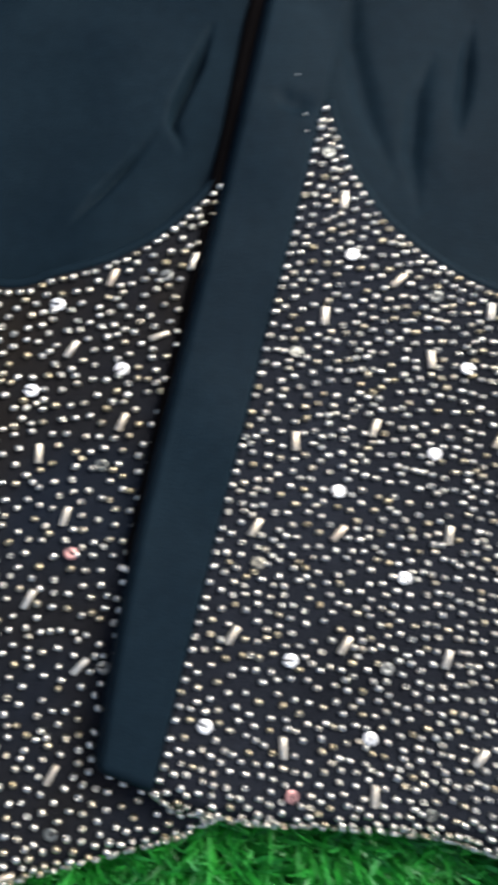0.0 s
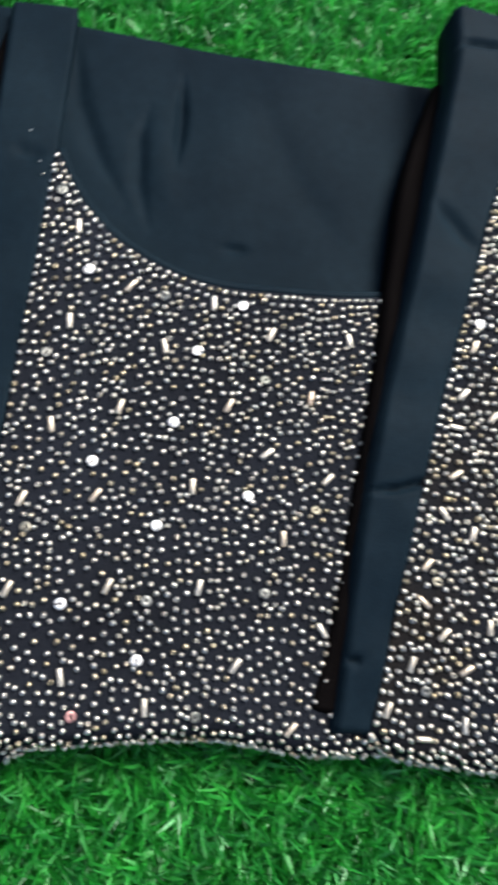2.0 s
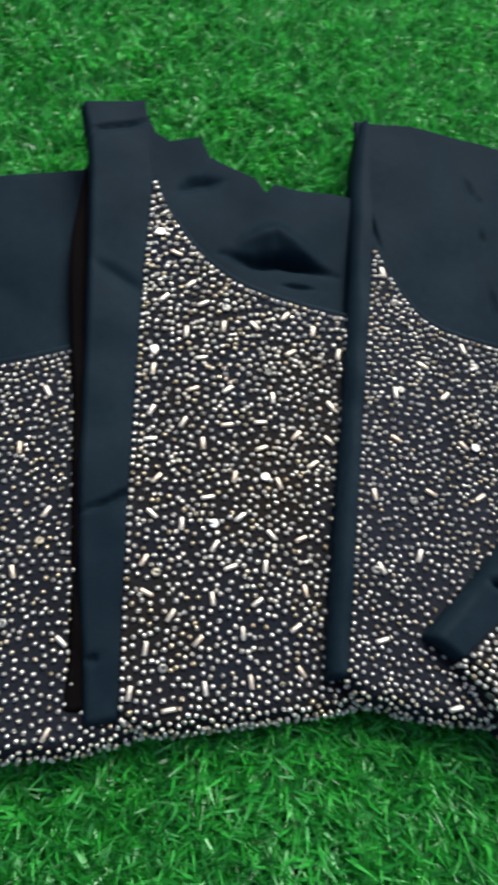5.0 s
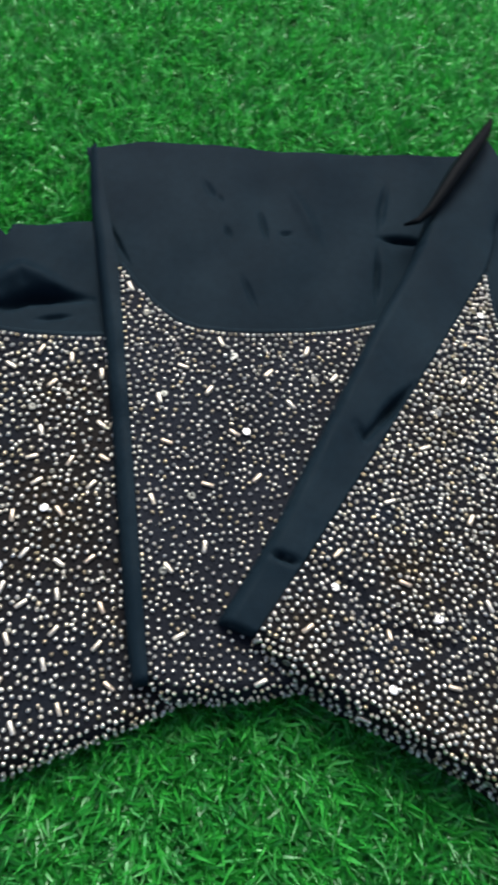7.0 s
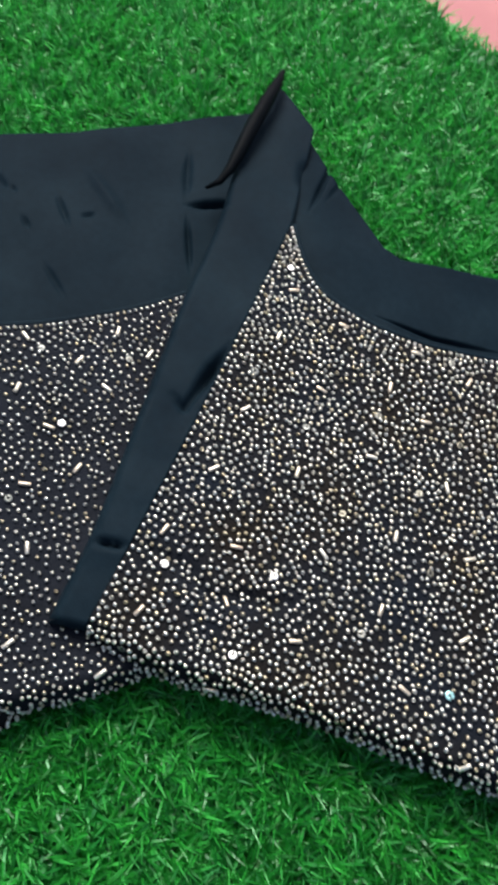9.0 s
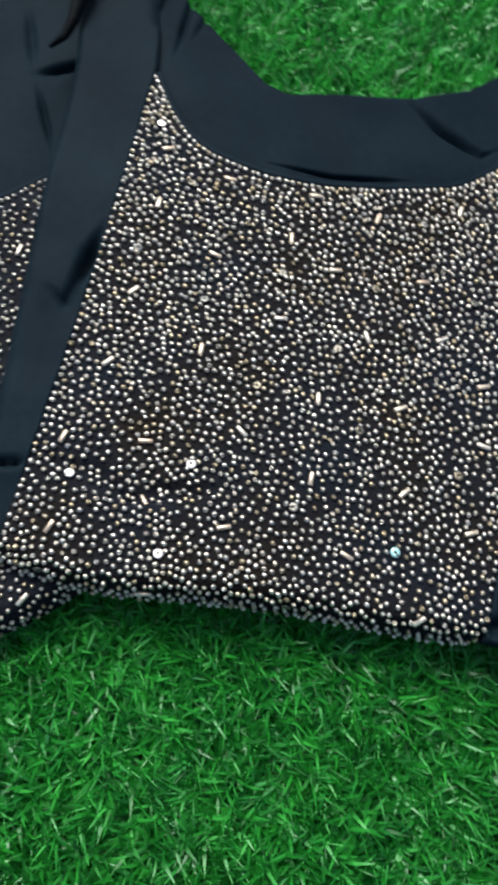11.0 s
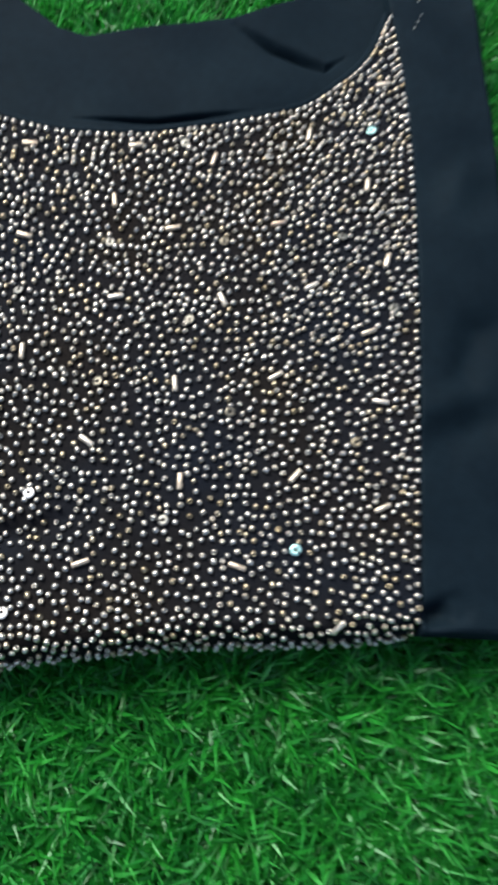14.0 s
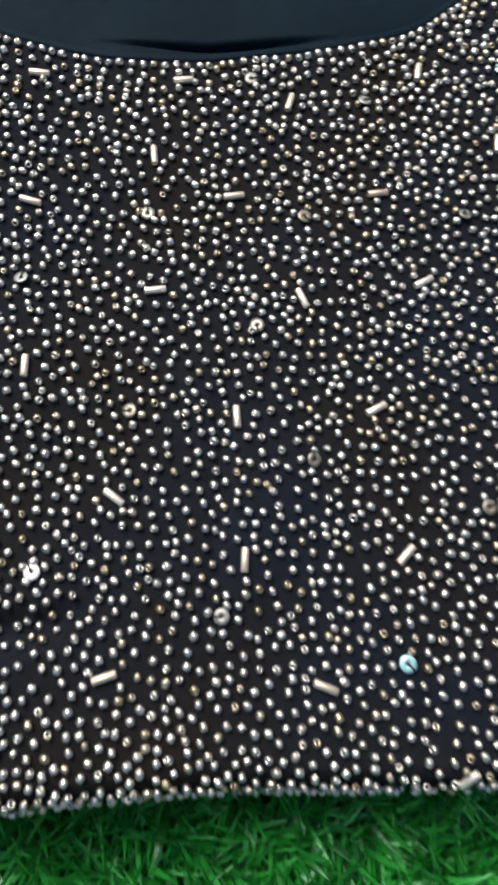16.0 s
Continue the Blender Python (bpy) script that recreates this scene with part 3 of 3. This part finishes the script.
second_blouse = blouse("folded black blouse with wide round neck, gold seed beads", (0.0371, -0.083, 0.019, 0.1764, 0.0211), 202,
       bottom=[(118.5, -55.5), (127, -61.5), (145, -65.3), (169, -66), (196.6, -67.9), (211.5, -71.4), (224.8, -75.1), (240, -77.5), (260, -79.1), (285, -81)],
       neck=[(151, 140.1), (158, 123.6), (167.7, 109.7), (179.3, 100.2), (193, 93.2), (209.1, 89.1), (230, 87.3), (251.6, 86.5), (274.2, 87.6), (300, 90)],
       hem=[(159.6, 198.7), (205, 195.3), (246.8, 191.8), (307, 189.5), (322, 188.5)],
       band_left=(widened([(104.2, -50.5), (108, 1.2), (113.9, 46.4), (123.6, 113.1), (131, 168.4), (134.5, 200)], 1.0, 1),
                  [(119, -53), (131, 17), (146, 123), (151, 141), (159, 200)]),
       band_creases=[(0.0025, 0.0005, [(134.7, 139.9), (141.7, 136.8), (148.4, 139.1)])],
       gap=0.00298, near_neck=0.84, bead=0.86, side_roll=(0.004, 0.0105), ground=GROUND_NAVY, odd={15: RED_GLINT_MESH}, bugles=BUGLES_TWO, bright=BRIGHT_TWO, dull=DULL_TWO,
       facing_creases=[(0.0030, 0.0016, [(199, 181), (197, 158), (194, 138)]), (0.0042, 0.0011, [(185.6, 165), (181, 150), (180, 130), (183, 113)]),
                       (0.0026, 0.0007, [(209, 107), (222, 106.5)]), (0.0055, 0.0011, [(158, 192), (158.5, 165), (166, 140), (175, 122)]),
                       (0.010, -0.0007, [(190, 172), (188, 140), (192, 116)]), (0.012, 0.0006, [(228, 180), (240, 140), (262, 104)])])

third_blouse = blouse("folded black blouse, densely beaded, with many bugle beads", (0.034, -0.08, 0.06, 0.334, 0.047, 0.05), 303,
       bottom=[(249, -70), (260, -79.6), (281, -85), (302.6, -90), (325, -95), (344, -98.2), (368, -103)],
       neck=[(330.5, 157), (331.5, 141), (334.7, 127), (341, 111), (351.5, 97.3), (363, 88), (379, 78.5), (400.8, 67.4), (430, 54)],
       hem=[(338.7, 199.8), (340.3, 186.5), (346, 180.6), (361.2, 179.8), (362.7, 168), (382, 153), (384.8, 143.4), (391, 148.7), (424, 135.2), (444, 128)],
       band_left=(widened([(236, -68), (241.7, -45.1), (247.3, -19.5), (256.6, 17.3), (268, 55), (279, 90), (291.6, 132.3), (304.2, 177.3), (307.5, 203)], 0.5, 1),
                  [(248.5, -70), (257.4, -48), (267, -18.5), (289.5, 54), (316.5, 128), (330.5, 157), (339, 199.8)]),
       gap=0.00302, near_neck=0.95, bead=0.95, side_roll=(0.004, 0.0105), bows=((0.0, -2.6, 1, 1.0),), bugles=BUGLES_THREE + BUGLES_THREE_B, bright=BRIGHT_THREE, dull=DULL_THREE,
       band_creases=[(0.0012, 0.0013, [(302, 186), (341, 189)]), (0.0011, 0.0014, [(253, 11), (267, 11.5), (284, 15)]),
                     (0.001, 0.0012, [(242.4, -44.8), (249.6, -45.4)]), (0.0025, 0.0008, [(289.6, 122), (310.9, 98.1)])],
       facing_creases=[(0.0050, 0.0048, [(351, 114), (365, 107.5), (377, 106.5), (390, 101), (405, 92)]), (0.0075, -0.0024, [(357, 117), (382, 120), (399, 99)]), (0.004, 0.0018, [(339, 150), (350, 154), (366, 153)]),
                       (0.0018, 0.0012, [(374, 93), (392, 87)])], facing_waves=0.0010)

blouse("folded black blouse with sparse beads and upturned lining", (0.0348, -0.0745, 0.0416, 0.405, -0.0101), 404,
       bottom=[(336, -84.5), (340, -95.5), (347, -100), (359, -108.1), (376.3, -116.8), (392.6, -123.4), (412, -131)],
       neck=[(424.4, 97.5), (425.7, 83.1), (429, 66.4), (436.4, 51.6), (452.1, 39.2), (472.4, 27.8), (494.3, 17.5), (512, 10.8), (526.3, 6.4), (556, -4)],
       hem=[(452.6, 177.5), (479, 170.6), (517.5, 152.9), (552.5, 132.3), (604, 107.1), (651.7, 83.6), (668, 74)],
       band_left=(widened([(331.3, -83.4), (341.8, -59.5), (361, -19), (386.5, 34.5), (412, 90), (434.6, 142), (451, 173.5)], 2.5, 1),
                  [(337, -87), (358.3, -42.2), (380.8, 4.4), (403.5, 52.2), (424.4, 97.5), (440, 142), (453, 173)]),
       gap=0.0030, near_neck=0.92, bead=0.80, ground=GROUND_NAVY, bugles=BUGLES_FOUR, bright=BRIGHT_FOUR, dull=DULL_FOUR, ramp=0.2,
       facing_creases=[(0.0016, 0.0020, [(435.7, 150), (434.2, 134.2), (430.6, 96.7)]), (0.0016, 0.0018, [(514.6, 100.5), (505.7, 78.6)]), (0.0014, 0.0012, [(490.4, 98.4), (488, 88.9)]), (0.0016, 0.0014, [(514.9, 80.8), (522.4, 77.4)]),
                       (0.0012, 0.0010, [(497.9, 118.9), (497.6, 112.4)]), (0.0016, 0.0010, [(481, 69.6), (475.7, 42.4)]),
                       (0.0030, 0.0040, [(566.5, 54), (592, 37)]), (0.0030, 0.0016, [(597, 84), (570, 57)]), (0.0022, 0.0010, [(497, 134), (495, 115)]), (0.005, -0.0008, [(540, 110), (532, 60)]), (0.0018, 0.0028, [(562.3, 48), (537.7, 17.6)])])

top_blouse = blouse("black blouse laid on top, both bands and round neck showing", (0.039, -0.0308, -0.0062, 0.515, -0.1279), 505,
       bottom=[(380.5, -92.5), (383, -110), (390, -124.5), (397.5, -139), (408, -156.2), (418.8, -174.8), (428.8, -193.8), (438, -213.8), (447.5, -233.8), (455, -248.5), (461, -257.3)],
       neck=[(594, -1.2), (582, -20), (575, -37), (574.3, -52), (580.5, -76), (590.2, -97), (602.5, -116), (618, -136), (631, -149.5), (648, -157.5), (667, -163), (691, -162.4)],
       hem=[(653, 39), (643, 14), (633.5, -20), (626.8, -42), (628.3, -54), (644.9, -75.8), (664.8, -103.8), (673.6, -111.2), (687.4, -122.4), (707.7, -131.1), (742, -141)],
       band_left=(widened([(372.4, -81.6), (399.8, -68.9), (420.7, -57.9), (465.2, -31.8), (517.1, -1.4), (572.9, 28.8), (624.1, 63.7), (667, 82)], 2.5, 1),
                  [(381.3, -94.5), (431.5, -74.6), (463.6, -60.7), (536.4, -26.2), (594, -1.2), (654, 39)]),
       far_band=([(461, -256.5), (495.5, -242.3), (560.7, -219.4), (610.5, -200.9), (672.5, -176.8), (691, -162.4), (742, -136)],
                 [(473.3, -289), (528, -269.3), (579.5, -250.8), (644, -226), (706, -198.5), (744, -179), (780, -160)]),
       panel_creases=[(0.060, 0.0013, [(485, -98), (530, -108), (546, -152)]), (0.0035, 0.0016, [(431.9, -113.6), (435.5, -125.2), (442.6, -137.1), (452.4, -147.5)]), (0.0030, 0.0007, [(550.9, -132.1), (493.8, -154.3), (440, -178)]),
                      (0.0040, 0.0018, [(418.1, -77.5), (426.6, -101.6), (425.5, -116.6), (442.9, -142.3)]), (0.003, 0.0010, [(468.6, -216.3), (448.1, -227.9)])],
       sides=(0.0, 1.0), gap=0.00274, near_neck=1.0, bead=0.94, bows=((1.0, 2.5, -6.5, 1.7), (0.0, 1, -2, 1)), odd={1: DULL_MESH, 4: AQUA_MESH, 6: AQUA_MESH}, bugles=BUGLES_FIVE + BUGLES_FIVE_B, bright=BRIGHT_FIVE, dull=DULL_FIVE, ramp=0.1,
       band_creases=[(0.0022, 0.0030, [(475.9, -37.2), (475.6, -45.5), (516.2, -35.1)]), (0.0012, 0.0020, [(404.8, -66.3), (414.9, -79.5)]),
                     (0.0016, 0.0028, [(561.3, 43), (576.3, 30.1)]),
                     (0.0075, 0.0013, [(514, -233), (529, -248), (544, -264)]), (0.0070, -0.0010, [(526, -230), (547, -250), (558, -258)]), (0.0060, 0.0011, [(536, -230), (546, -242), (565, -241), (578, -252)]), (0.0060, -0.0008, [(600, -216), (640, -216)]), (0.003, 0.0016, [(636, 27), (614.9, 11.2)]), (0.003, 0.0025, [(464.5, -254.2), (472.7, -264.1)])],
       facing_creases=[(0.0016, 0.0022, [(587.7, -69.8), (601.1, -98.8), (621.7, -130.2)]), (0.0028, 0.0034, [(660, -106), (655.9, -125.4), (656.5, -147.9), (664, -153)]), (0.002, 0.0018, [(657.8, 21.2), (630.4, 9.4), (608.8, 0.1)]), (0.0016, 0.0012, [(654.6, 6.9), (622.4, -0.3)])])


def rolled_edge(thing, line, radii):
    """A hem rolled on itself: a tapered, slightly flattened tube along a line (millimetres)."""
    pts = [Vector(p) / 1000 for p in line]
    v, f, m = [], [], 10
    for k, p in enumerate(pts):
        d = (pts[min(k + 1, len(pts) - 1)] - pts[max(k - 1, 0)]).normalized()
        a = d.cross(Vector((0, 0, 1))).normalized()
        b = a.cross(d)
        for j in range(m):
            w = 2 * math.pi * j / m
            v.append(p + radii[k] / 1000 * (math.cos(w) * a + 0.8 * math.sin(w) * b))
    for k in range(len(pts) - 1):
        for j in range(m):
            f.append([k * m + j, k * m + (j + 1) % m, (k + 1) * m + (j + 1) % m, (k + 1) * m + j])
    f += [list(range(m))[::-1], [(len(pts) - 1) * m + j for j in range(m)]]
    ob = part("rolled_edge", mesh_from("rolled_edge", v, f), ROLL_SHADE, thing, "rolled hem tube with a deep fold's shade in its colour")
    ob.matrix_parent_inverse = Matrix.Translation(-thing.location)
    return ob


def stray_beads(thing, places):
    """Single small beads and thread knots beside the beaded field."""
    for x, y, z in places:
        place("stray_bead", BEAD_MESH, thing, Vector((x, y, z)) / 1000, Matrix.Diagonal((0.34, 0.34, 0.34)))


def shade_fold(thing, line, plane, near, far, lift):
    """A strip beside the band, its near-black colour standing in for the shade there."""
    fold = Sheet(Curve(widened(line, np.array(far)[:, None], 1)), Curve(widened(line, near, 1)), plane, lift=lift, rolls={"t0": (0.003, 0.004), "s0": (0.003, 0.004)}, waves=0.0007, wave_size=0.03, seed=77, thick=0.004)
    ob = part("shade_fold", fold.mesh("shade_fold", 90, 10), FOLD_SHADE, thing, "near-black strip beside the side band, imitating its shade")
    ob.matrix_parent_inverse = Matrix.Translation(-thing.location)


# a lower folded layer, coloured dark to carry the band's shade
shade_fold(third_blouse, [(236, -62), (241.7, -43), (247.3, -19.5), (256.6, 17.3), (268, 55), (279, 90), (291.6, 132.3), (304.2, 177.3)],
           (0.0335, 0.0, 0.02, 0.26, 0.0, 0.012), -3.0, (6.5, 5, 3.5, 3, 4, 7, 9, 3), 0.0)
# added strip: it only imitates the shade beside this band
shade_fold(second_blouse, [(108, 1.2), (113.9, 46.4), (118.7, 80), (123.6, 113.1), (127.5, 140), (131, 168.4), (134, 192)],
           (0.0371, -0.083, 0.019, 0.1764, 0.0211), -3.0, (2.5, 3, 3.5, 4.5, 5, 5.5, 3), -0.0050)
rolled_edge(top_blouse, [(668, 80, 41), (656, 73, 43.5), (640, 66, 44.5), (622, 58.5, 43.5), (604, 50.5, 41.5), (592, 45.5, 39.5), (582, 43.5, 38), (574, 46, 36.5)], [1.4, 3.2, 4.2, 4.4, 3.8, 3.0, 2.0, 0.8])
stray_beads(second_blouse, [(142.3, 146, 43), (145.3, 133.9, 42.6), (146.2, 128.7, 42.5)])
stray_beads(top_blouse, [(702, -171, 34.6), (695, -174.5, 34.8), (691, -174.5, 34.9), (687, -174.3, 35), (683.5, -174.8, 35), (680.5, -174.6, 35.1), (677.5, -175.3, 35.2), (674, -175.4, 35.3), (661.6, -188.5, 35.6)])


# ---- ground ----
def box_mesh(name, corners, z0, z1):
    n = len(corners)
    v = [(x, y, z0) for x, y in corners] + [(x, y, z1) for x, y in corners]
    f = [list(range(n))[::-1], [k + n for k in range(n)]] + [[k, (k + 1) % n, (k + 1) % n + n, k + n] for k in range(n)]
    return mesh_from(name, v, f, False)


floor = part("floor", box_mesh("floor", [(-4, -4), (5, -4), (5, 4), (-4, 4)], -0.05, TURF - 0.004), PINK)
tagged(floor, "smooth pink floor beyond the turf mat", "floor", kind="structure")
joint = part("floor_joint", box_mesh("floor_joint", [(0.899, -1.2), (0.911, -1.2), (0.911, 0.1), (1.19, 1.5), (1.178, 1.5), (0.899, 0.1)], TURF - 0.0045, TURF - 0.002), JOINT, floor)
tagged(joint, "dark rose strip let into the floor", kind="structure")
MAT = [(-0.45, -0.75), (0.832, -0.75), (0.832, 0.085), (0.942, 0.65), (-0.45, 0.65)]
turf = part("turf_mat", box_mesh("turf_mat", MAT, TURF - 0.004, TURF), BACKING)
tagged(turf, "bright green artificial grass mat lying on the floor", "artificial grass", kind="structure")


def grass(count, low, high, keep, seed):
    """Bent plastic blades, rooted where keep says, in leaning tufts."""
    rng = np.random.RandomState(seed)
    x, y = rng.uniform(low[0], high[0], count), rng.uniform(low[1], high[1], count)
    # roots gather in tufts
    pitch = 0.0085
    ci, cj = np.round(x / pitch), np.round(y / pitch)
    hash_x, hash_y = np.sin(ci * 12.9898 + cj * 78.233) * 437.585, np.sin(ci * 39.346 + cj * 11.135) * 537.137
    tx, ty = (ci + 0.6 * (hash_x % 1 - 0.5)) * pitch, (cj + 0.6 * (hash_y % 1 - 0.5)) * pitch
    away = np.arctan2(y - ty, x - tx)
    pull = rng.uniform(0.15, 0.8, count)
    x, y = x + (tx - x) * pull, y + (ty - y) * pull
    ok = keep(x, y)
    x, y, away = x[ok], y[ok], away[ok]
    n = len(x)
    drift = 2.2 * soft_noise(x, y, 0.05, seed + 1) + 1.5 * soft_noise(x, y, 0.16, seed + 2)
    a = np.where(rng.uniform(0, 1, n) < 0.55, away + rng.normal(0, 0.7, n), drift + rng.normal(0, 1.0, n))
    length = rng.uniform(0.012, 0.022, n)
    lean = np.clip(rng.normal(0.56, 0.30, n), 0.05, 1.25)
    bend = rng.uniform(0.2, 1.25, n)
    half = rng.uniform(0.00040, 0.00085, n)
    twist = rng.uniform(-0.9, 0.9, n)
    pts = []
    px, py, pz = x.copy(), y.copy(), np.full(n, TURF - 0.001)
    for k in range(4):
        pts.append((px.copy(), py.copy(), pz.copy()))
        ang = lean + bend * (k / 2.0)
        step = length / 3.0
        px, py, pz = px + step * np.sin(ang) * np.cos(a), py + step * np.sin(ang) * np.sin(a), pz + step * np.cos(ang)
    verts = np.zeros((n, 7, 3))
    for k, wide in ((0, 0.8), (1, 1.0), (2, 0.85)):
        sx, sy = -np.sin(a + twist * k * 0.35), np.cos(a + twist * k * 0.35)
        sz = 0.45 * np.sin(twist)
        for j, sg in ((0, -1), (1, 1)):
            verts[:, 2 * k + j, 0] = pts[k][0] + sg * half * wide * sx
            verts[:, 2 * k + j, 1] = pts[k][1] + sg * half * wide * sy
            verts[:, 2 * k + j, 2] = pts[k][2] + sg * half * wide * sz
    for c in range(3):
        verts[:, 6, c] = pts[3][c]
    verts[:, :, 2] = np.maximum(verts[:, :, 2], TURF - 0.001)
    base = (np.arange(n) * 7)[:, None]
    tri = np.array([[0, 1, 3], [0, 3, 2], [2, 3, 5], [2, 5, 4], [4, 5, 6]])
    loops = (base[:, :, None] + tri[None]).reshape(-1)
    me = bpy.data.meshes.new("grass_blades")
    me.vertices.add(n * 7)
    me.vertices.foreach_set("co", verts.reshape(-1))
    me.loops.add(len(loops))
    me.loops.foreach_set("vertex_index", loops.astype(np.int32))
    me.polygons.add(n * 5)
    me.polygons.foreach_set("loop_start", np.arange(0, n * 15, 3, dtype=np.int32))
    me.polygons.foreach_set("loop_total", np.full(n * 5, 3, np.int32))
    me.update(calc_edges=True)
    me.polygons.foreach_set("use_smooth", np.ones(n * 5, bool))
    me.validate()
    return me


NEAR = np.array([(0.0, -0.13), (0.2, -0.15), (0.28, -0.21), (0.36, -0.37), (0.46, -0.36), (0.84, -0.25), (0.93, 0.05), (0.83, 0.23), (0.66, 0.31), (0.5, 0.39), (0.31, 0.38), (0.15, 0.31), (0.0, 0.25)])
COVER = [np.array(o) for o in LAID]


def on_mat(x, y):
    return x < 0.828 + 0.2 * np.maximum(y - 0.085, 0) + 0.002 * soft_noise(x, y, 0.03, 5)


def bare(x, y):
    ok = on_mat(x, y)
    for o in COVER:
        c = o.mean(0)
        ok &= ~inside(c + (o - c) * 0.955, x, y)
    return ok


near = part("grass_blades", grass(int(0.93 * 0.76 * DENSITY), (0.0, -0.37), (0.93, 0.39), lambda x, y: bare(x, y) & inside(NEAR, x, y), 11), GRASS, turf, "glossy green plastic grass blades")
tagged(near, kind="stuff")
far = part("grass_blades", grass(int(1.4 * 1.4 * DENSITY * 0.15), (-0.45, -0.7), (0.94, 0.65), lambda x, y: bare(x, y) & ~inside(NEAR, x, y), 12), GRASS, turf, "glossy green plastic grass blades")
tagged(far, kind="stuff")
